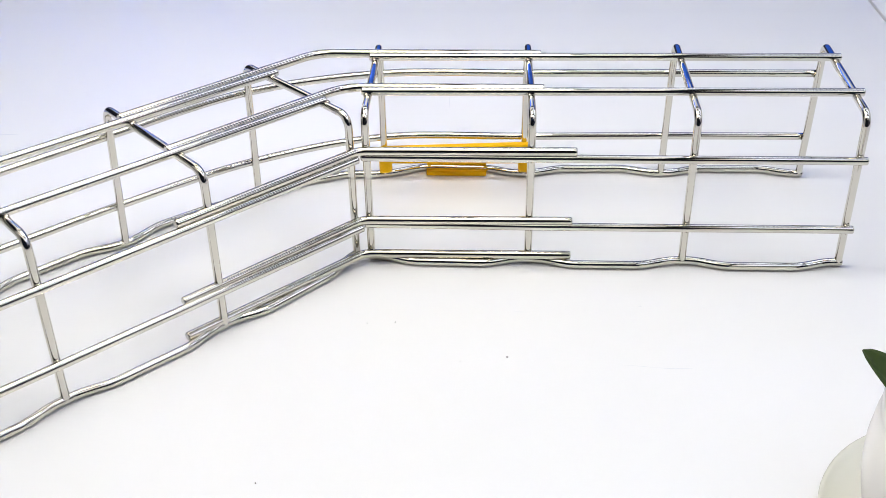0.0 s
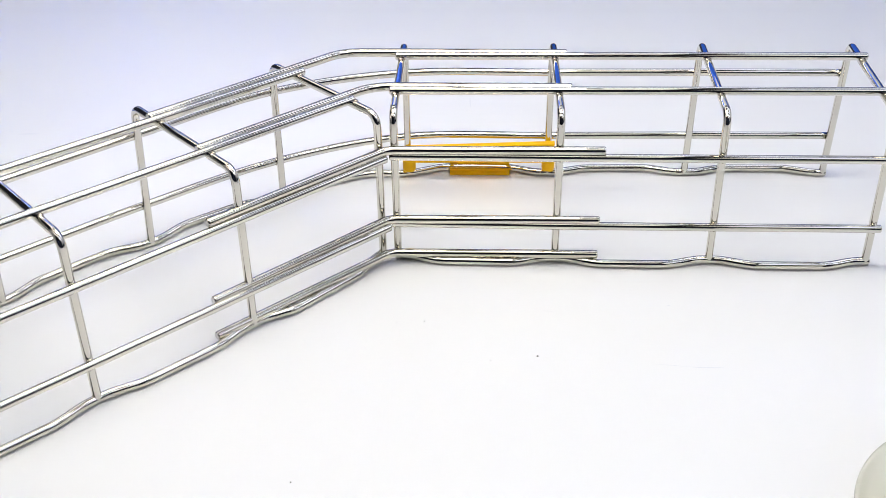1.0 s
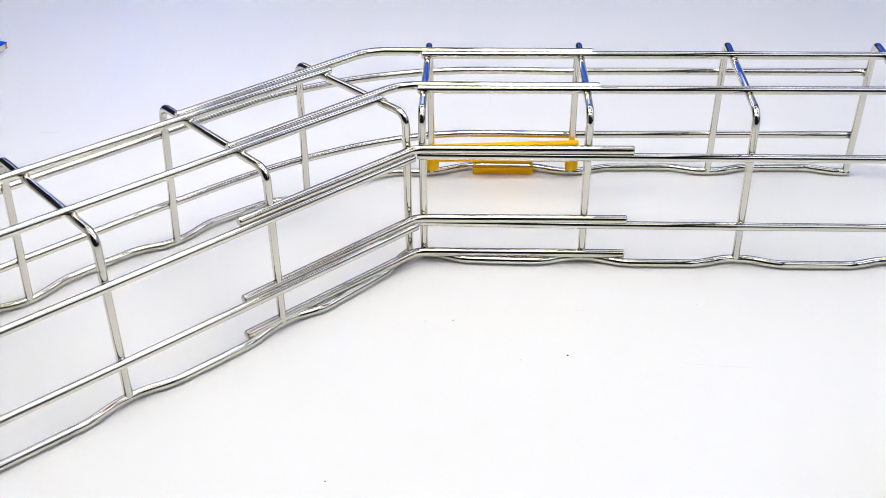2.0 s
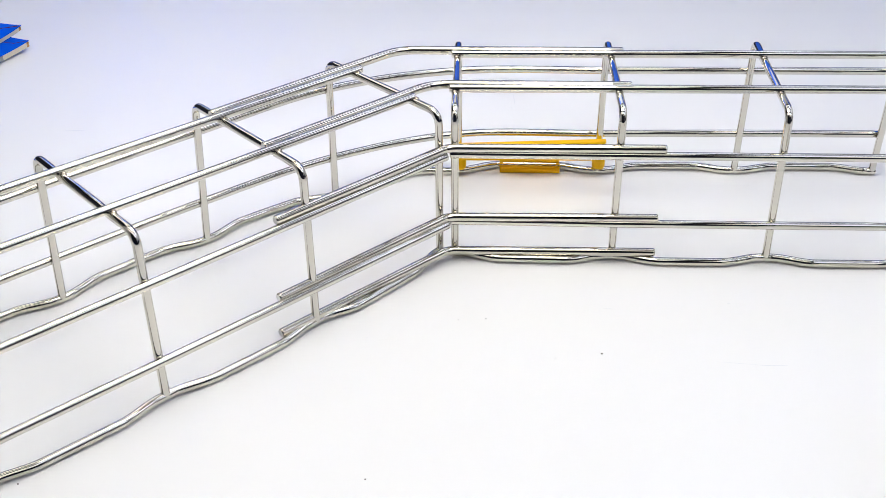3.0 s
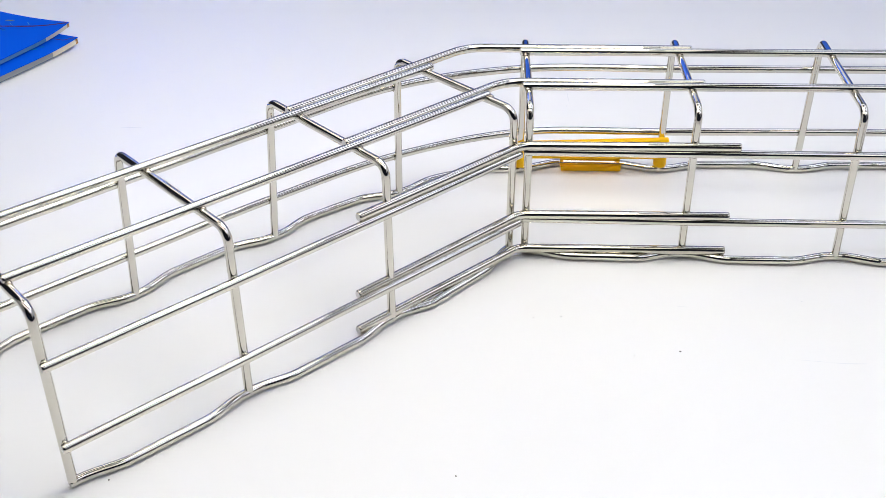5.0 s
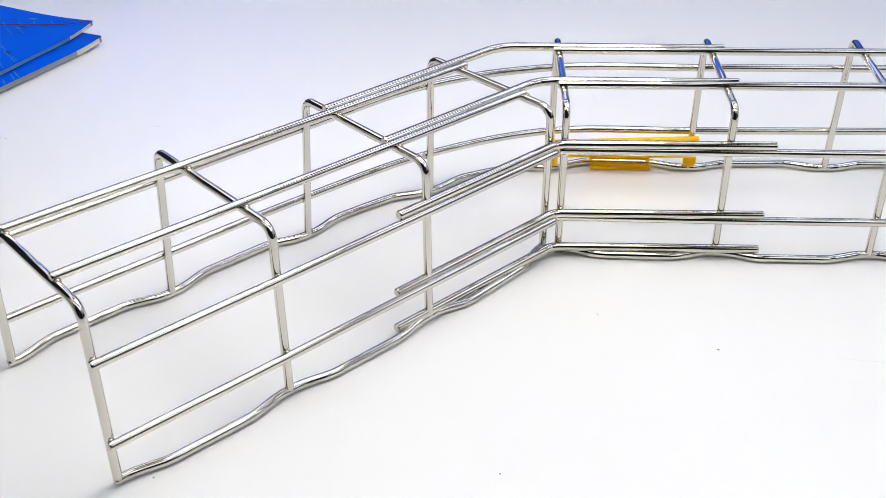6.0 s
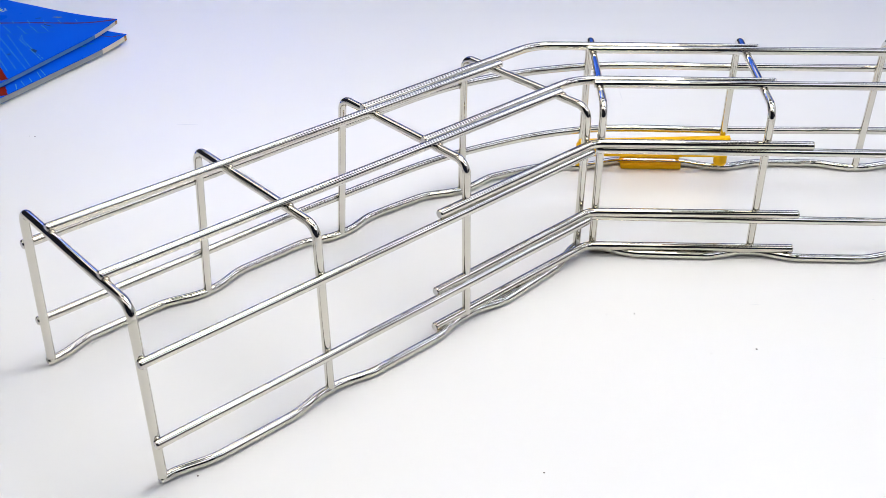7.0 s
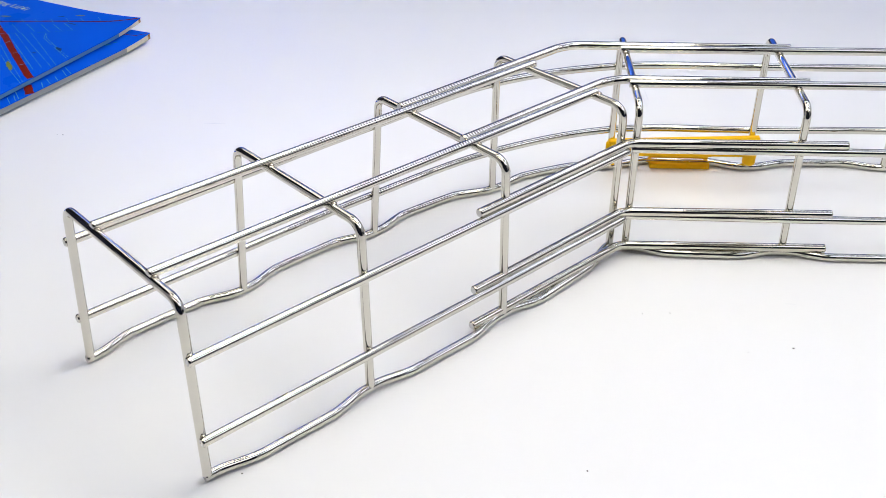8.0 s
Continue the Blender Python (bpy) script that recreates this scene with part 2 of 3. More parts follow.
# Unseen panels, laid out for bands in the steel and fill on the table.
for lx, ly, wide, deep, light in (
        (0.0, -1.3, 1.3, 0.8, LAMP_GLOW), (1.45, -1.3, 1.3, 0.8, COOL_GLOW), (2.9, -1.3, 1.3, 0.8, EAST_GLOW),
        (0.0, 0.05, 1.3, 0.7, LAMP_GLOW), (1.45, -0.15, 1.3, 0.28, COOL_GLOW), (-1.45, 0.05, 1.3, 0.7, LAMP_GLOW), (0.85, 0.95, 1.1, 0.50, COOL_GLOW), (1.85, 1.65, 1.1, 0.55, COOL_GLOW), (-1.6, 1.55, 1.4, 0.7, NORTH_GLOW), (-1.6, 2.5, 1.4, 0.9, NORTH_GLOW), (1.95, 0.95, 0.85, 0.65, COOL_GLOW), (-0.45, 2.0, 0.8, 0.8, NORTH_GLOW), (-1.75, 0.85, 1.2, 0.45, NORTH_GLOW), (-2.85, -0.85, 0.8, 1.2, NORTH_GLOW), (0.55, 1.95, 1.1, 0.65, COOL_GLOW), (3.0, 0.85, 1.2, 0.8, EAST_GLOW), (3.0, 1.75, 1.2, 0.5, EAST_GLOW), (1.4, 2.4, 1.2, 0.5, COOL_GLOW),
        (2.9, -0.1, 1.3, 0.6, EAST_GLOW), (-1.45, -1.2, 1.3, 1.1, LAMP_GLOW),
        (1.45, -2.2, 1.3, 0.65, LAMP_GLOW),
        # Added row behind the valance, there only to brighten the blue panelling.
        (-2.7, 3.42, 1.2, 0.5, ADDED_WASH_GLOW), (-1.4, 3.42, 1.1, 0.5, ADDED_WASH_GLOW_STRONG), (0.4, 3.42, 1.4, 0.5, ADDED_WASH_GLOW), (2.2, 3.42, 1.4, 0.5, ADDED_WASH_GLOW)):
    unseen_ceiling_light(lx, ly, wide, deep, light)


# Unseen trough, added to brighten the low blue wall that the table reflects.
def added_floor_light(x, light):
    lamp = thing("added_floor_light", "unseen light trough added on the floor to brighten the blue wall", "floor light", "floor lights", at=(x, 3.3, FLOOR_Z))
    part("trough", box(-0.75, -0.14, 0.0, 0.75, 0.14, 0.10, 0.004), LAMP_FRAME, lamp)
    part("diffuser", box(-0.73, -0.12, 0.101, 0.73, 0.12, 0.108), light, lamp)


for lx, light in ((-2.4, ADDED_FLOOR_GLOW), (-0.8, ADDED_FLOOR_GLOW), (0.8, ADDED_FLOOR_GLOW_STRONG), (2.4, ADDED_FLOOR_GLOW_STRONG)):
    added_floor_light(lx, light)


def pendant_light(x, y, z, w, d):
    """A flat framed panel hung low over the table on two cords."""
    lamp = thing("pendant_light", "white framed light panel hung low over the table", "pendant light", at=(x, y, z))
    bm = bmesh.new()
    for a, b, c, e in ((-w / 2, -d / 2, w / 2, -d / 2 + 0.02), (-w / 2, d / 2 - 0.02, w / 2, d / 2),
                       (-w / 2, -d / 2 + 0.02, -w / 2 + 0.02, d / 2 - 0.02), (w / 2 - 0.02, -d / 2 + 0.02, w / 2, d / 2 - 0.02)):
        q = box(a, b, 0.0, c, e, 0.03)
        me = bpy.data.meshes.new("tmp")
        q.to_mesh(me)
        q.free()
        bm.from_mesh(me)
        bpy.data.meshes.remove(me)
    part("frame", bm, LAMP_FRAME, lamp)
    part("back_plate", box(-w / 2, -d / 2, 0.0305, w / 2, d / 2, 0.036), LAMP_FRAME, lamp)
    part("diffuser", box(-w / 2 + 0.021, -d / 2 + 0.021, 0.004, w / 2 - 0.021, d / 2 - 0.021, 0.012), PENDANT_GLOW, lamp)
    for sx in (-1, 1):
        mesh_object("cord", *tube([(sx * w * 0.3, 0, 0.036), (sx * w * 0.3, 0, 0.9), (sx * w * 0.3, 0, CEIL_Z - z)], 0.002, 8)[:2], LAMP_FRAME, lamp)


pendant_light(0.0, -0.01, 0.75, 0.38, 0.32)

# ---- tables ----


def table(x0, x1, y0, y1, label):
    t = thing("table", label, "table", at=((x0 + x1) / 2, (y0 + y1) / 2, FLOOR_Z))
    w, d = (x1 - x0) / 2, (y1 - y0) / 2
    part("tabletop", box(-w, -d, 0.75 - 0.028, w, d, 0.75, 0.0015), TABLE_WHITE, t)
    for sx in (-1, 1):
        for sy in (-1, 1):
            cx, cy = sx * (w - 0.06), sy * (d - 0.06)
            part("leg", box(cx - 0.025, cy - 0.025, 0, cx + 0.025, cy + 0.025, 0.7225, 0.003), TABLE_EDGE, t)
    return t


SEAM_X = 0.4532
front_table = table(-1.15, SEAM_X - 0.0012, -0.95, 0.75, "white laminate table top with faint smudges and crumbs")
table(SEAM_X + 0.0012, 1.9, -0.95, 0.75, "white laminate table pushed against the other table")

# faint scuffs on the laminate, thin worn strokes set into the top
SCUFF = surface("worn_laminate", (0.74, 0.75, 0.77), 0.5, grain=0.3, grain_scale=800)


def scuff(points, width):
    bm = bmesh.new()
    pts = [Vector((x, y, 0.00008)) for x, y in points]
    rows = []
    for i, p in enumerate(pts):
        t = (pts[min(i + 1, len(pts) - 1)] - pts[max(i - 1, 0)]).normalized()
        n = Vector((-t.y, t.x, 0)) * width * (0.5 if 0 < i < len(pts) - 1 else 0.12)
        rows.append((bm.verts.new(p + n), bm.verts.new(p - n)))
    for (a, b), (c, d) in zip(rows, rows[1:]):
        bm.faces.new((a, b, d, c))
    ob = part("scuff", bm, SCUFF, front_table, "faint grey scuff")
    ob.location = -front_table.location


for points, width in ((((0.150, -0.1062), (0.163, -0.1075), (0.1700, -0.1084)), 0.0004), (((0.1690, -0.1083), (0.1787, -0.1091), (0.1850, -0.1090), (0.1900, -0.1088)), 0.0007),
                      (((0.0905, -0.0564), (0.0945, -0.0566), (0.0985, -0.0568)), 0.0005), (((0.0427, 0.2497), (0.0430, 0.238), (0.0435, 0.2258)), 0.0006),
                      (((0.0406, 0.2230), (0.0409, 0.2200)), 0.0012), (((0.0121, 0.1944), (0.0125, 0.1815)), 0.0007), (((-0.3123, 0.1731), (-0.304, 0.1735), (-0.2954, 0.1737)), 0.0016),
                      (((0.1664, -0.0495), (0.1674, -0.0490), (0.1684, -0.0497)), 0.0009), (((-0.0496, -0.0885), (-0.0486, -0.0885)), 0.0009)):
    scuff(points, width)

# ---- the wire cable tray ----
RU, RW, RR = 0.0025, 0.0026, 0.0028   # radius of cross wires, long wires, splice rods
OFF = RU + RW - 0.0014
H, W = 0.1036, 0.1083
TURN = math.radians(43.372)
C, S = math.cos(TURN), math.sin(TURN)
LX, LY = -0.0118, -0.0051


def right(u, v, z):
    return Vector((u, v, z))


def left(u, v, z):
    return Vector((LX - u * C - v * S, LY - u * S + v * C, z))


# along, front leg in, front foot in, back foot out, back leg in, back leg along, front foot along, extra height
RIGHT_U = [(0.0000, -0.0008, 0.0014, 0.0028, 0.0008, 0.0000, 0.0000, 0.0000),
           (0.1006, -0.0008, -0.0007, 0.0043, 0.0000, 0.0000, 0.0000, 0.0004),
           (0.1988, -0.0008, -0.0011, 0.0063, 0.0000, 0.0012, 0.0000, 0.0008),
           (0.2974, -0.0008, -0.0011, 0.0068, 0.0000, 0.0019, 0.0000, 0.0010)]
LEFT_U = [(-0.0033, 0.0002, 0.0040, 0.0018, 0.0025, 0.0038, -0.0033, 0.0000),
          (0.0976, -0.0018, -0.0030, 0.0095, 0.0000, 0.0013, 0.0013, 0.0003),
          (0.1989, -0.0018, -0.0039, 0.0105, 0.0000, 0.0015, 0.0009, 0.0008),
          (0.3012, -0.0018, -0.0039, 0.0105, 0.0000, 0.0007, 0.0009, 0.0016)]
BEND = 0.0078
tray = thing("wire_cable_tray", "polished steel wire cable tray lying upside down with a spliced bend", "cable tray")


def front_v(row, z):
    return row[1] + row[2] * (1 - z / 0.1)


def front_u(row, z):
    return row[0] + row[6] * (1 - z / 0.1)


def back_v(row, z):
    return W - row[4] + row[3] * (1 - z / 0.1)


bm = bmesh.new()
bmesh.ops.create_icosphere(bm, subdivisions=2, radius=0.0023)
BEAD = bpy.data.meshes.new("weld_bead")
bm.to_mesh(BEAD)
bm.free()
BEAD.materials.append(WELD)
BEAD.polygons.foreach_set("use_smooth", [True] * len(BEAD.polygons))


def cross_wire(place, row, z_side, z_back, v_top):
    u = row[0]
    pts = [place(front_u(row, 0.003), front_v(row, 0.003), 0.003), place(u, row[1], H + row[7]), place(u + row[5], W - row[4], H + row[7]), place(u + row[5], back_v(row, 0.003), 0.003)]
    ob = bar("cross_wire", fillet(pts, BEND, 7), RU, tray)
    spots = [place(front_u(row, z), front_v(row, z) - RU, z - 0.0012) for z in z_side] + [place(u + row[5], back_v(row, z) + RU, z - 0.0012) for z in z_back]
    spots += [place(u + row[5] * v / W - 0.0008, v - 0.0029, H + RU + row[7] - 0.0009) for v in v_top] + [place(front_u(row, 0.005), front_v(row, 0.005), 0.0048), place(u + row[5], back_v(row, 0.005), 0.0048)]
    for p in spots:
        top = p.z > 0.1
        bead = new("weld_bead", BEAD)
        bead.parent = ob
        bead.location = p
        bead.rotation_euler = [random.uniform(0, 6) for _ in range(3)]
        bead.scale = [random.uniform(0.62, 0.85) if top else random.uniform(0.85, 1.2) for _ in range(3)]
    return ob


RZ, RB, RY = (0.0289, 0.0768), (0.0311, 0.0808), (0.0256, 0.0795)
LZ, LB, LYT = (0.0281, 0.0760), (0.0308, 0.0831), (0.0233, 0.0785)
for row in RIGHT_U:
    cross_wire(right, row, RZ, RB, RY)
for row in LEFT_U:
    cross_wire(left, row, LZ, LB, LYT)

# front side wires, cut at the corner
for z in RZ:
    pts = [right(-0.003, front_v(RIGHT_U[0], z) - OFF, z)] + [right(r[0], front_v(r, z) - OFF, z) for r in RIGHT_U] + [right(0.3015, front_v(RIGHT_U[3], z) - OFF, z)]
    bar("side_wire", pts, RW, tray)
for z in LZ:
    pts = [left(-0.0050, front_v(LEFT_U[1], z) - OFF + 0.0014, z - 0.0004)] + [left(front_u(r, z), front_v(r, z) - OFF, z - drop) for r, drop in zip(LEFT_U[1:], (0.0002, 0.0005, 0.0009))] + [left(LEFT_U[3][0] + 0.0030, front_v(LEFT_U[3], z) - OFF, z - 0.0009)]
    bar("side_wire", pts, RW, tray)
# top wires, cut at the corner
ZT = 0.1067
for v in RY:
    bar("top_wire", [right(-0.004, v, ZT)] + [right(r[0], v, ZT + r[7]) for r in RIGHT_U[1:]] + [right(RIGHT_U[3][0] + 0.0046, v, ZT + RIGHT_U[3][7])], RW, tray)
for v in LYT:
    bar("top_wire", [left(-0.006 if v > 0.05 else -0.0040, v, ZT - 0.0008), left(LEFT_U[1][0], v, ZT - 0.0001)] + [left(r[0], v, ZT + r[7]) for r in LEFT_U[2:]] + [left(LEFT_U[3][0] + 0.0015, v, ZT + LEFT_U[3][7])], RW, tray)


def meet(vr, vl):
    """Where the line v = vr of the right run meets v = vl of the left run."""
    u = (LY + vl * C - vr) / S
    p = left(u, vl, 0)
    return Vector((p.x, vr, 0))


def spline(points, n=10):
    """A smooth curve through points (Catmull-Rom)."""
    p = [points[0]] + list(points) + [points[-1]]
    out = []
    for a, b, c, d in zip(p, p[1:], p[2:], p[3:]):
        for i in range(n):
            t = i / n
            out.append(0.5 * (2 * b + (c - a) * t + (2 * a - 5 * b + 4 * c - d) * t ** 2 + (3 * b - a - 3 * c + d) * t ** 3))
    return out + [points[-1]]


# back side wires, bent in one sweep round the corner
OFF_BACK = OFF - 0.0006
for zr, zl in zip(RB, LB):
    r_line = [right(r[0] + r[5], back_v(r, zr) + OFF_BACK, zr + r[7]) for r in RIGHT_U]
    l_line = [left(r[0] + r[5], back_v(r, zl) + OFF_BACK, zl) for r in LEFT_U]
    pts = [right(RIGHT_U[3][0] + RIGHT_U[3][5] + 0.0005, r_line[3].y, r_line[3].z)] + spline(r_line[::-1] + l_line) + [left(LEFT_U[3][0] + LEFT_U[3][5] + 0.0030, back_v(LEFT_U[3], zl) + OFF_BACK, zl)]
    bar("side_wire", pts, RW, tray, label="side wire bent round the outer corner")

# bottom edge wires, kinked inwards under each leg
WAVE = 0.0062


def edge_wire(path, feet, outward, wave=WAVE):
    """path: dense points; feet: leg positions; outward: a function from a point's tangent to the outward side."""
    out = []
    for i, p in enumerate(path):
        t = (path[min(i + 1, len(path) - 1)] - path[max(i - 1, 0)]).normalized()
        d = min((p - f).length for f in feet)
        out.append(p + outward(t) * ((wave(p) if callable(wave) else wave) * smooth_step((d - 0.003) / 0.027)))
    bar("edge_wire", out, RW, tray, label="wavy bottom edge wire kinked under the legs")


def dense(points, step=0.003):
    out = []
    for a, b in zip(points, points[1:]):
        n = max(1, int((b - a).length / step))
        out += [a.lerp(b, i / n) for i in range(n)]
    return out + [points[-1]]


ZE = RW + 0.0002
feet = [right(r[0], front_v(r, ZE), ZE) for r in RIGHT_U]
edge_wire(dense([feet[0] + Vector((-0.002, 0, 0))] + feet + [feet[3] + Vector((0.0025, 0, 0))]), feet, lambda t: Vector((t.y, -t.x, 0)))
feet = [left(front_u(r, ZE), front_v(r, ZE), ZE) for r in LEFT_U]
edge_wire(dense([left(-0.0085, front_v(LEFT_U[0], ZE), ZE)] + feet + [left(LEFT_U[3][0] + 0.0028, front_v(LEFT_U[3], ZE), ZE)]), feet, lambda t: Vector((-t.y, t.x, 0)), lambda p: 0.0068 if p.x > feet[1].x else 0.0046)
fr = [right(r[0] + r[5], back_v(r, ZE), ZE) for r in RIGHT_U]
fl = [left(r[0] + r[5], back_v(r, ZE), ZE) for r in LEFT_U]
pts = [fr[3] + Vector((0.0025, 0, 0))] + spline(fr[::-1] + fl, 14) + [left(LEFT_U[3][0] + LEFT_U[3][5] + 0.0025, back_v(LEFT_U[3], ZE), ZE)]
edge_wire(dense(pts), fr + fl, lambda t: Vector((t.y, -t.x, 0)))

# splice rods: three on the inner side, two on top, laid against the cut wires
# heights at the right end, the corner and the left end
for (zr, zk, zl), ur, ul in zip(((0.0072, 0.0070, 0.0054), (RZ[0] + 0.0036, 0.0319, LZ[0] + 0.0018), (RZ[1] + 0.0044, 0.0806, LZ[1] + 0.0042)), (0.1275, 0.1272, 0.1280), (0.1235, 0.1225, 0.1195)):
    v = -OFF - 0.0003
    k = meet(v, v)
    k.z = zk
    bar("splice_rod", fillet([right(ur, v, zr), k, left(ul, v, zl)], 0.014, 4), RR, tray, STEEL_ROD, "thicker bent rod with rusty streaks")
for vr, vl, gap in zip(RY, LYT, (0.0052, 0.0056)):
    vr, vl = vr + 0.0051, vl + gap
    k = meet(vr, vl)
    k.z = ZT + 0.0002
    bar("splice_rod", fillet([right(0.1085, vr, k.z), k, left(0.1025, vl, k.z)], 0.03, 4), RR, tray, STEEL_ROD, "thicker bent rod")

# ---- yellow clip on the back edge ----
clip = thing("plastic_clip", "yellow plastic clip snapped on the back edge wire of the tray", "clip", at=(0.05, 0.108, 0))


def extruded(profile, x0, x1, bevel=0.0006):
    """A bmesh of a (y, z) profile drawn out along x, with softened edges."""
    bm = bmesh.new()
    a = [bm.verts.new((x0, y, z)) for y, z in profile]
    b = [bm.verts.new((x1, y, z)) for y, z in profile]
    bm.faces.new(a)
    bm.faces.new(b[::-1])
    for i in range(len(a)):
        j = (i + 1) % len(a)
        bm.faces.new((a[i], a[j], b[j], b[i]))
    bmesh.ops.recalc_face_normals(bm, faces=bm.faces)
    if bevel:
        bmesh.ops.bevel(bm, geom=bm.edges[:], offset=bevel, segments=2, affect="EDGES", profile=0.5)
    return bm


def rising(bm):
    """Lets the plate grow taller towards one end."""
    for v in bm.verts:
        along = (v.co.x + 0.0515) / 0.106
        v.co.z += -0.0016 + 0.0044 * along if v.co.z > 0.02 else 0.0010 * along
    return bm


part("plate", rising(extruded([(-0.0035, 0.0135), (-0.0005, 0.0135), (-0.0005, 0.0272), (-0.0035, 0.0262)], -0.0515, 0.0545, 0.0008)), YELLOW, clip)
part("top_rib", rising(extruded([(-0.0042, 0.0258), (0.0008, 0.0258), (0.0008, 0.0276), (-0.0036, 0.0274)], -0.0525, 0.0550, 0.0005)), YELLOW, clip)
for sx, sy in ((-0.0492, 0.0008), (0.0512, 0.0036)):
    bm = lathe([(0, 0.0058), (0.0042, 0.0060), (0.0047, 0.0072), (0.0047, 0.0215), (0.0040, 0.0228), (0, 0.0230)], 20)
    for v in bm.verts:
        v.co += Vector((sx, sy, 0))
    part("sleeve", bm, YELLOW, clip, smooth=True)
part("bridge", extruded([(-0.0010, 0.0128), (0.0030, 0.0112), (0.0060, 0.0106), (0.0062, 0.0126), (0.0040, 0.0138), (-0.0010, 0.0152)], -0.0195, 0.0230), YELLOW, clip)
for wx in (-0.0195, 0.0208):
    part("web", extruded([(0.0050, 0.0106), (0.0130, 0.0092), (0.0154, 0.0094), (0.0154, 0.0118), (0.0062, 0.0126)], wx, wx + 0.0022, 0.0004), YELLOW, clip)
part("hook", extruded([(0.0036, 0.0002), (0.0036, 0.0040), (0.0052, 0.0046), (0.0066, 0.0020), (0.0116, 0.0020), (0.0122, 0.0100), (0.0154, 0.0104), (0.0154, 0.0002)], -0.0200, 0.0236, 0.0005), YELLOW, clip)

# ---- brochures ----
COVER = surface("glossy_blue_cover", (0.001, 0.092, 0.70), 0.3, grain=0.12, grain_scale=60, stain=0.06, stain_scale=7, rough_var=0.06, ior=1.05,
                stain_color=(0.001, 0.105, 0.5))
PAGES = surface("cream_page_edges", (0.66, 0.61, 0.48), 0.7, grain=0.35, grain_scale=900, stretch=(0.05, 0.05, 1))
PAGES_GREY = surface("grey_printed_page_edges", (0.27, 0.29, 0.31), 0.7, ior=1.3, grain=0.4, grain_scale=900, stain=0.3, stain_scale=60, stretch=(0.08, 0.08, 1))
PAGES_BLUE = surface("blue_grey_printed_page_edges", (0.09, 0.23, 0.44), 0.7, ior=1.3, grain=0.3, grain_scale=900, stain=0.6, stain_scale=45, stain_color=(0.24, 0.30, 0.36), stretch=(0.3, 0.3, 1))
RUST = surface("brown_scuffed_corner", (0.44, 0.20, 0.05), 0.8, grain=0.5, grain_scale=700, stain=0.9, stain_scale=420, stain_color=(0.70, 0.60, 0.42))
INK_FAINT = surface("faint_teal_print", (0.01, 0.16, 0.42), 0.3, ior=1.05, grain=0.5, grain_scale=600)
INK_RED = surface("dark_red_print", (0.20, 0.014, 0.006), 0.3, ior=1.05, grain=0.5, grain_scale=500, stain=0.4, stain_scale=150)
INK_MAROON = surface("maroon_print", (0.11, 0.015, 0.03), 0.3, ior=1.05, grain=0.5, grain_scale=300)
INK_PALE = surface("pale_cyan_print", (0.08, 0.32, 0.60), 0.3, ior=1.05, grain=0.6, grain_scale=900)
INK_OLIVE = surface("olive_print", (0.22, 0.25, 0.06), 0.3, ior=1.05, grain=0.6, grain_scale=500)
INK_CREAM = surface("cream_print", (0.62, 0.72, 0.36), 0.3)
INK_DARK = surface("dark_blue_print", (0.01, 0.05, 0.16), 0.3, ior=1.05, grain=0.5, grain_scale=300)


def curl(a, b, lift):
    """How far the scuffed corner of a brochure bends up, at a along the near edge and b away from it."""
    return lift * max(0.0, 1 - a / 0.046 - b / 0.075) ** 2


def slab(x0, y0, z0, x1, y1, z1, lift):
    """A thin block cut into strips near its corner at the origin, so that the corner can bend up."""
    xs = [x0] + [0.003 * i for i in range(1, 20) if x0 + 0.001 < 0.003 * i < x1 - 0.001] + [x1]
    ys = [y1] + [-0.005 * i for i in range(1, 18) if y0 + 0.001 < -0.005 * i < y1 - 0.001] + [y0]
    bm = bmesh.new()
    lay = [[[bm.verts.new((x, y, z + curl(x, -y, lift))) for y in ys] for x in xs] for z in (z0, z1)]
    nx, ny = len(xs), len(ys)
    for k, flip in ((0, False), (1, True)):
        for i in range(nx - 1):
            for j in range(ny - 1):
                f = (lay[k][i][j], lay[k][i + 1][j], lay[k][i + 1][j + 1], lay[k][i][j + 1])
                bm.faces.new(f[::-1] if flip else f)
    for j in range(ny - 1):
        for i in (0, nx - 1):
            bm.faces.new((lay[0][i][j], lay[0][i][j + 1], lay[1][i][j + 1], lay[1][i][j]))
    for i in range(nx - 1):
        for j in (0, ny - 1):
            bm.faces.new((lay[0][i][j], lay[0][i + 1][j], lay[1][i + 1][j], lay[1][i][j]))
    return bm


def strip(points, width, z, wobble=0.0, broken=0.0, lift=0.0):
    """A flat printed stroke along (a, b) points: a along the near edge from the corner, b away from it; broken: share of gaps."""
    bm = bmesh.new()
    fine = dense([Vector((a, -b, z)) for a, b in points], 0.0022)
    rows = []
    for i, p in enumerate(fine):
        t = (fine[min(i + 1, len(fine) - 1)] - fine[max(i - 1, 0)]).normalized()
        n = Vector((-t.y, t.x, 0)) * width / 2 * (1 + random.uniform(-wobble, wobble))
        p = p + Vector((0, 0, curl(p.x, -p.y, lift)))
        rows.append((bm.verts.new(p + n), bm.verts.new(p - n)))
    for (a, b), (c, d) in zip(rows, rows[1:]):
        if random.random() >= broken:
            bm.faces.new((a, b, d, c))
    return bm


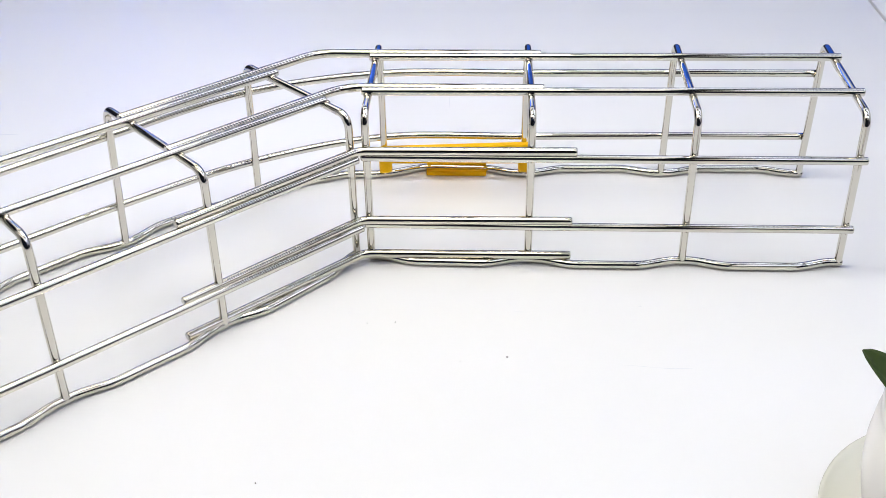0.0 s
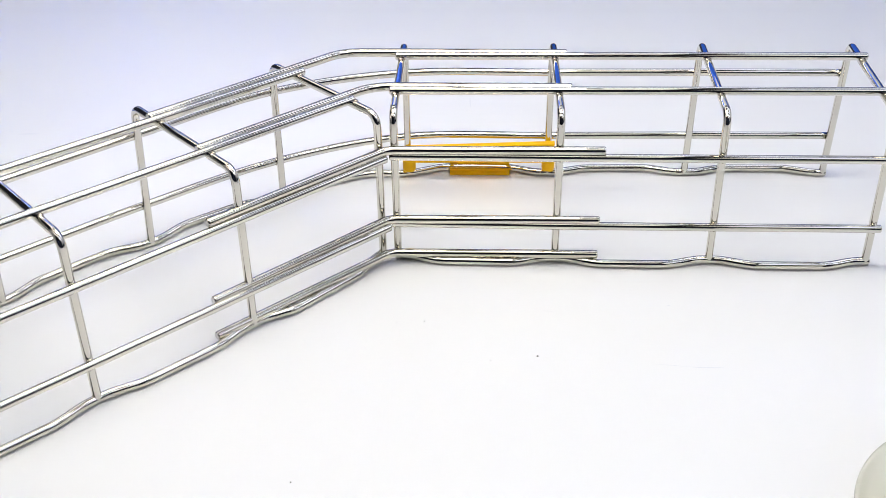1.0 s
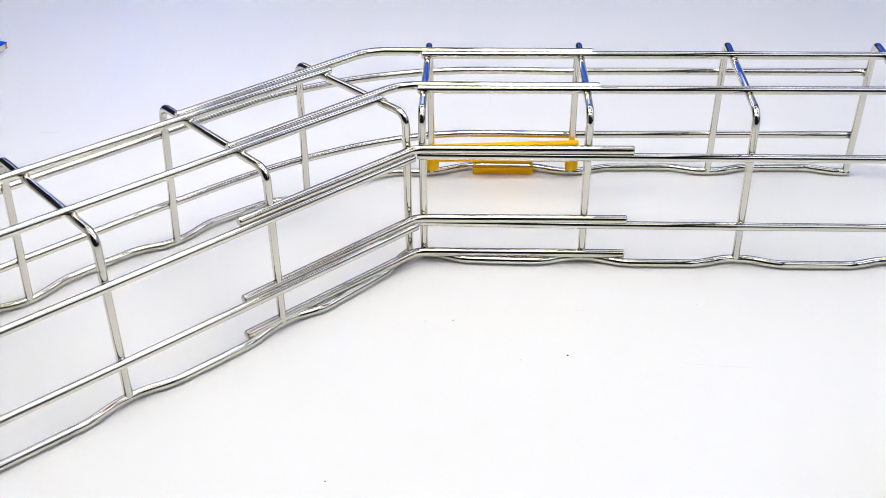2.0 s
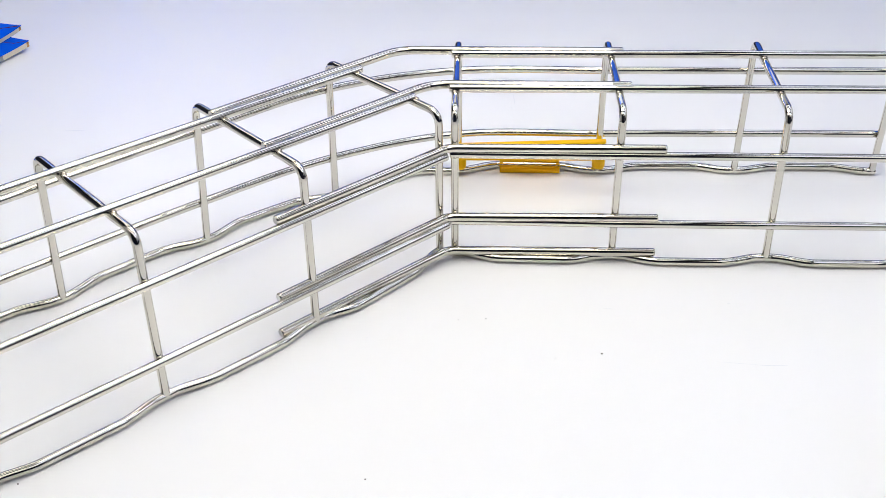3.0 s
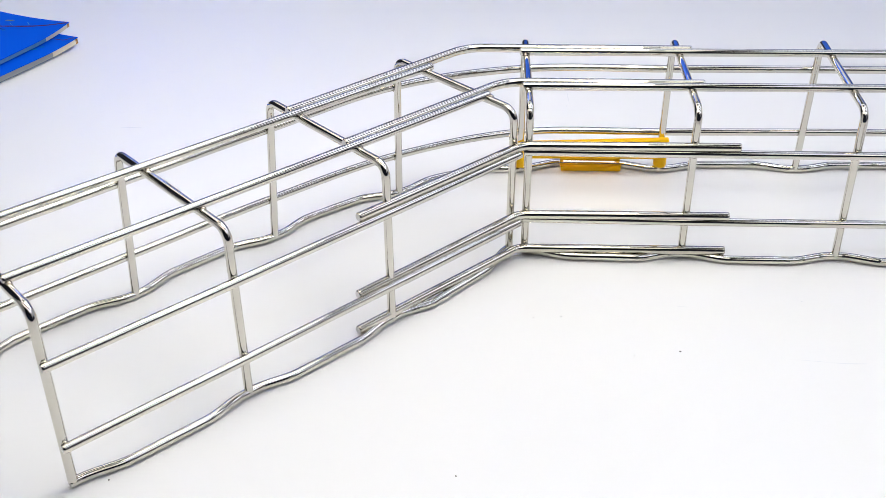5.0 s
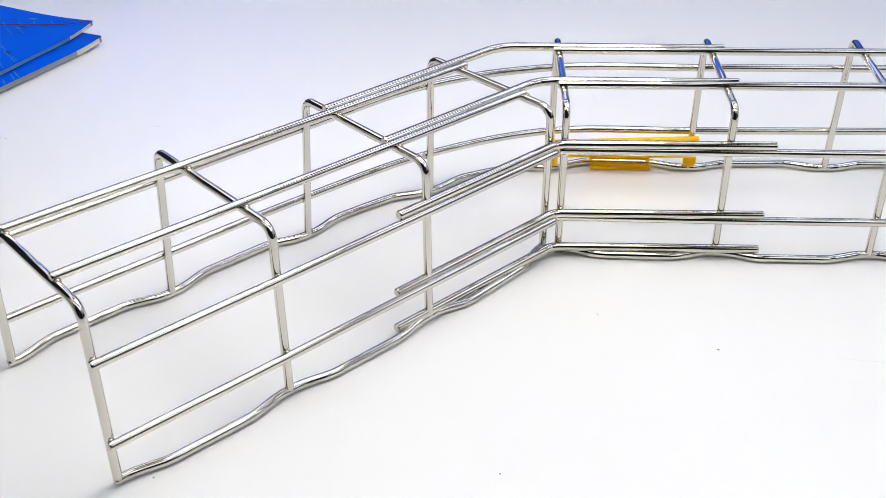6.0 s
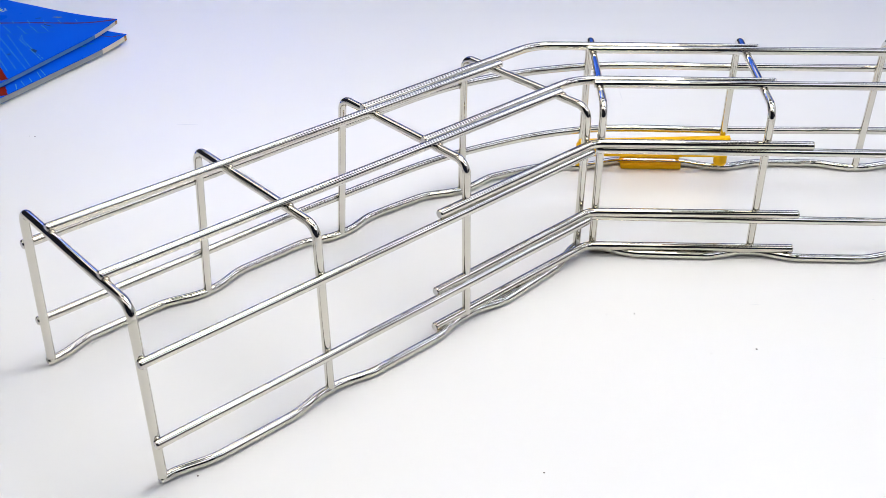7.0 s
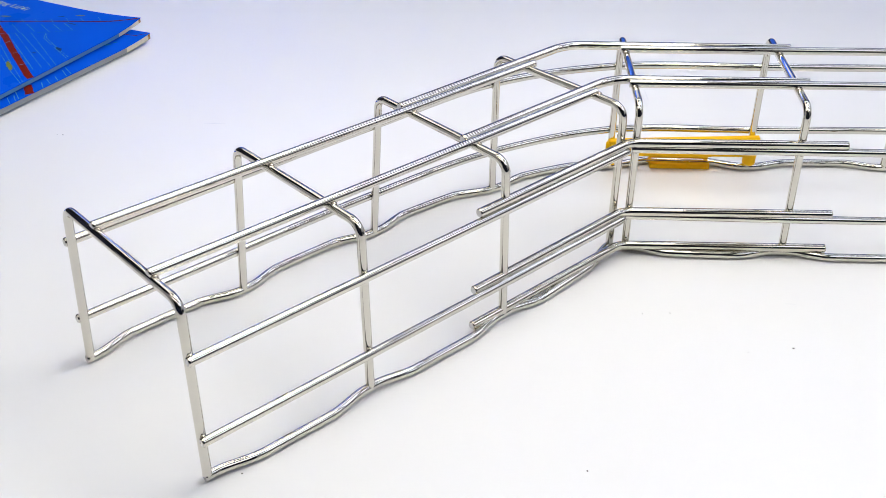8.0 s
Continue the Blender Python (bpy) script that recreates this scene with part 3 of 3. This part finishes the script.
def smudge(points, width, z, lift=0.0):
    """A printed blotch along two (a, b) points, with a ragged outline."""
    p, q = (Vector((a, -b, z)) for a, b in points)
    along, middle = (q - p) / 2, (p + q) / 2
    middle.z += curl(middle.x, -middle.y, lift)
    across = Vector((-along.y, along.x, 0)).normalized() * width / 2
    bm = bmesh.new()
    ring = [bm.verts.new(middle + along * math.cos(k * math.pi / 9) * random.uniform(0.55, 1.1) + across * math.sin(k * math.pi / 9) * random.uniform(0.5, 1.2)) for k in range(18)]
    bm.faces.new(ring)
    return bm


def brochure(corner, turned, z, thick, lift, edges, label):
    """corner: the tip that points over the table; turned: direction of the near long edge from it, in degrees."""
    b = thing("brochure", label, "brochure", "brochures", at=(corner[0], corner[1], z))
    b.rotation_euler.z = radians(turned)
    part("page_block", slab(0.0030, -0.209, 0.0013, 0.031, -0.0004, thick - 0.0005, lift), PAGES, b, "cream page edges")
    part("page_block", slab(0.031, -0.209, 0.0013, 0.296, -0.0004, thick - 0.0005, lift), edges, b, "grey printed page edges")
    part("corner_scuff", slab(0.0004, -0.020, 0.0013, 0.0030, -0.0004, thick - 0.0005, lift), RUST, b, "brown scuffed paper corner")
    part("cover", slab(0, -0.21, thick - 0.0005, 0.297, 0, thick, lift), COVER, b)
    part("back_cover", slab(0.0034, -0.2075, 0, 0.2945, -0.0026, 0.0013, lift), COVER, b)
    return b


LIFT_LOW, LIFT_UP = 0.0030, 0.0040
lower = brochure((-0.3940, 0.3330), 242.3, 0.0002, 0.0068, LIFT_LOW, PAGES_GREY, "blue brochure lying on the table under another one")
upper = brochure((-0.4070, 0.3530), 245.6, 0.0071, 0.0054, LIFT_UP, PAGES_BLUE, "glossy blue brochure with printed lines lying on another brochure")
ZP = 0.0054 + 0.00012
part("printed_line", strip(((0.0900, 0.1766), (0.0578, 0.1154), (0.0340, 0.0702), (0.0130, 0.0245), (0.0016, 0.0016)), 0.0022, ZP, 0.25, 0, LIFT_UP), INK_MAROON, upper, "thin dark red printed line")
part("printed_band", strip(((0.0466, 0.1414), (0.0746, 0.0990), (0.0813, 0.0872), (0.1035, 0.0563), (0.1220, 0.0292), (0.1371, 0.0070), (0.1404, 0.0008)), 0.0060, ZP, 0.12), INK_RED, upper, "broad dark red printed band")
LONG = [((0.0734, 0.0820), (0.1201, 0.0081)),
        ((0.0705, 0.0778), (0.1159, 0.0012)),
        ((0.0667, 0.0697), (0.1109, 0.0008)),
        ((0.0763, 0.0884), (0.1262, 0.0119)),
        ((0.0614, 0.0578), (0.0706, 0.0514), (0.0846, 0.0242), (0.0969, 0.0008)),
        ((0.0610, 0.0569), (0.0688, 0.0500), (0.0837, 0.0224), (0.0943, 0.0008)),
        ((0.0988, 0.0749), (0.1181, 0.0474), (0.1404, 0.0143), (0.1497, 0.0008)),
        ((0.1146, 0.0589), (0.1378, 0.0253), (0.1521, 0.0008))]
for pts in LONG:
    part("printed_line", strip(pts, 0.00045, ZP + 0.0001, 0.5, 0.12, LIFT_UP), INK_PALE, upper)
SHORT = [((0.0579, 0.1011), (0.0704, 0.0801)),
        ((0.0517, 0.0897), (0.0623, 0.0695)),
        ((0.0463, 0.0778), (0.0569, 0.0576)),
        ((0.0408, 0.0682), (0.0500, 0.0498)),
        ((0.0349, 0.0599), (0.0436, 0.0428)),
        ((0.0444, 0.1028), (0.0502, 0.0936)),
        ((0.0391, 0.0910), (0.0443, 0.0831)),
        ((0.0324, 0.0786), (0.0376, 0.0708)),
        ((0.0248, 0.0667), (0.0309, 0.0585)),
        ((0.0185, 0.0553), (0.0228, 0.0479)),
        ((0.0101, 0.0416), (0.0148, 0.0350))]
for pts in SHORT:
    part("printed_line", strip(pts, 0.0004, ZP + 0.0001, 0.5, 0.1, LIFT_UP), INK_PALE, upper)
for pts in (((0.0801, 0.0943), (0.0650, 0.0682), (0.0420, 0.0369)),
        ((0.0639, 0.1094), (0.0508, 0.0780), (0.0341, 0.0438)),
        ((0.0694, 0.1047), (0.0587, 0.0810), (0.0445, 0.0545))):
    part("printed_line", strip(pts, 0.0004, ZP + 0.00012, 0.6, 0.3, LIFT_UP), INK_FAINT, upper)
for pts in (((0.0939, 0.0738), (0.0890, 0.0727)),
        ((0.1086, 0.0507), (0.1033, 0.0487)),
        ((0.1247, 0.0280), (0.1199, 0.0247))):
    part("printed_line", strip(pts, 0.0005, ZP + 0.0003, 0.3), INK_PALE, upper)
for pts, w in ((((0.0485, 0.1262), (0.0439, 0.1162)), 0.0026), (((0.0159, 0.0642), (0.0118, 0.0550)), 0.0026), (((0.1218, 0.0458), (0.1365, 0.0249)), 0.0052)):
    part("printed_patch", smudge(pts, w, ZP + 0.0002, LIFT_UP), INK_OLIVE, upper, "olive printed patch")
for pts, w in ((((0.0808, 0.0281), (0.0857, 0.0171)), 0.0040), (((0.1006, 0.0378), (0.0980, 0.0346)), 0.0026), (((0.0258, 0.0762), (0.0210, 0.0706)), 0.0022), (((0.0331, 0.0608), (0.0332, 0.0465)), 0.0018)):
    part("printed_patch", smudge(pts, w, ZP + 0.0002, LIFT_UP), INK_DARK, upper, "dark blue printed patch")
ZL = 0.0068 + 0.00012
for pts in (((0.1223, 0.0092), (0.1288, 0.0008)),
        ((0.1152, 0.0107), (0.1206, 0.0008)),
        ((0.1075, 0.0091), (0.1124, 0.0008)),
        ((0.0951, 0.0133), (0.1025, 0.0008)),
        ((0.0902, 0.0148), (0.0972, 0.0008)),
        ((0.1518, 0.0095), (0.1581, 0.0008)),
        ((0.1461, 0.0137), (0.1545, 0.0008)),
        ((0.1572, 0.0112), (0.1639, 0.0008))):
    part("printed_line", strip(pts, 0.0006, ZL, 0.4), INK_PALE, lower)
part("printed_band", strip(((0.1323, 0.0153), (0.1362, 0.0098), (0.1431, 0.0008)), 0.0068, ZL, 0.1), INK_RED, lower, "broad dark red printed band")
part("printed_line", strip(((0.0134, 0.0234), (0.0103, 0.0217), (0.0090, 0.0095), (0.0018, 0.0020)), 0.0011, ZL, 0.3, 0, LIFT_LOW), INK_MAROON, lower)
for pts, w in ((((0.0380, 0.0207), (0.0325, 0.0168)), 0.0030), (((0.0299, 0.0182), (0.0258, 0.0147)), 0.0022)):
    part("printed_patch", smudge(pts, w, ZL, LIFT_LOW), INK_FAINT, lower, "faint green printed patch")
# a line of pale lettering along the far edge
font = bpy.data.curves.new("lettering", "FONT")
font.body, font.size = "\u1ea1ng L\u01b0\u1edbi", 0.0112
words = new("lettering", font)
mesh = bpy.data.meshes.new_from_object(words.evaluated_get(bpy.context.evaluated_depsgraph_get()))
bpy.data.objects.remove(words)
mesh.materials.clear()
mesh.materials.append(INK_CREAM)
title = new("lettering", mesh)
title.parent = upper
title.matrix_basis = Matrix.Translation((0.0236, -0.1562, ZP)) @ Matrix.Rotation(radians(85), 4, "Z")
title["label"] = "pale printed lettering"

# ---- vase and plant ----
vase = thing("flower_pot", "white glazed ceramic flower pot standing on a saucer", "flower pot", at=(0.307, -0.234, 0))
part("saucer", lathe([(0, 0.0), (0.060, 0.0), (0.0735, 0.0015), (0.0760, 0.0032), (0.0768, 0.0046), (0.0766, 0.0056), (0.0757, 0.0061), (0.0744, 0.0057), (0.0728, 0.0046), (0.070, 0.0038), (0.062, 0.0033), (0, 0.0032)], 72), CERAMIC, vase, smooth=True)
part("body", lathe([(0, 0.004), (0.053, 0.004), (0.0560, 0.006), (0.0580, 0.012), (0.0607, 0.025), (0.0621, 0.035), (0.0622, 0.045), (0.0609, 0.058), (0.0594, 0.0615), (0.0596, 0.066),
                    (0.0596, 0.0725), (0.0585, 0.0742), (0.0570, 0.0735), (0.0560, 0.066), (0, 0.064)], 72), POT_WHITE, vase, smooth=True)
LEAF_GREEN = surface("dark_green_leaf", (0.030, 0.055, 0.006), 0.5, ior=1.3, grain=0.4, grain_scale=120, stain=0.6, stain_scale=60, stain_color=(0.09, 0.085, 0.02), bump=0.2, bump_scale=150)


def leaf(base, tip, width, sag, parent):
    """A pointed, slightly folded leaf with thickness."""
    base, tip = Vector(base), Vector(tip)
    axis = (tip - base).normalized()
    side = axis.cross(Vector((0, 0, 1))).normalized()
    up = side.cross(axis)
    bm = bmesh.new()
    rows = []
    n = 28
    for i in range(n + 1):
        s = i / n
        w = width * math.sin(math.pi * min(s * 0.86 + 0.14, 1.0)) ** 0.62 + 0.0002
        c = base.lerp(tip, s) + up * (sag * math.sin(math.pi * s))
        rows.append([bm.verts.new(c + side * (w * k) + up * (abs(k) * w * 0.35 + h)) for h in (0.0, -0.0006) for k in (-1, -0.5, 0, 0.5, 1)])
    for a, b in zip(rows, rows[1:]):
        for k in range(4):
            bm.faces.new((a[k], b[k], b[k + 1], a[k + 1]))
            bm.faces.new((a[k + 5], a[k + 6], b[k + 6], b[k + 5]))
        bm.faces.new((a[0], a[5], b[5], b[0]))
        bm.faces.new((a[4], b[4], b[9], a[9]))
    return part("leaf", bm, LEAF_GREEN, parent, smooth=True)


plant = thing("plant", "small plant with pointed dark green leaves in the pot", "plant", at=(0.307, -0.234, 0.056))
part("stem", lathe([(0, 0), (0.003, 0), (0.0025, 0.012), (0.002, 0.02), (0, 0.021)], 12), LEAF_GREEN, plant, smooth=True)
leaf((-0.0125, -0.0150, -0.003), (-0.0665, 0.0280, 0.0338), 0.0150, -0.002, plant)
leaf((0.002, 0, 0.012), (0.050, 0.030, 0.045), 0.0135, 0.008, plant)
leaf((0, -0.002, 0.012), (0.020, -0.045, 0.045), 0.0135, 0.008, plant)

# ---- crumbs on the table ----
crumbs = []
for x, y, r in ((0.0863, -0.1008, 0.0006), (-0.2116, -0.2120, 0.0005), (0.0202, -0.0686, 0.0004), (0.0035, -0.0700, 0.0003), (-0.4168, 0.1491, 0.0005), (-0.4215, 0.1499, 0.0003), (-0.0397, -0.2044, 0.0005), (0.0596, -0.1054, 0.0003)):
    bm = bmesh.new()
    bmesh.ops.create_icosphere(bm, subdivisions=1, radius=r)
    for v in bm.verts:
        v.co *= random.uniform(0.7, 1.2)
        v.co.z = v.co.z * 0.6 + r * 0.5
    ob = part("crumb", bm, CRUMB)
    ob.location = (x, y, 0)
    tagged(ob, "tiny dark crumb lying on the white table", "crumb", "crumbs on the table")
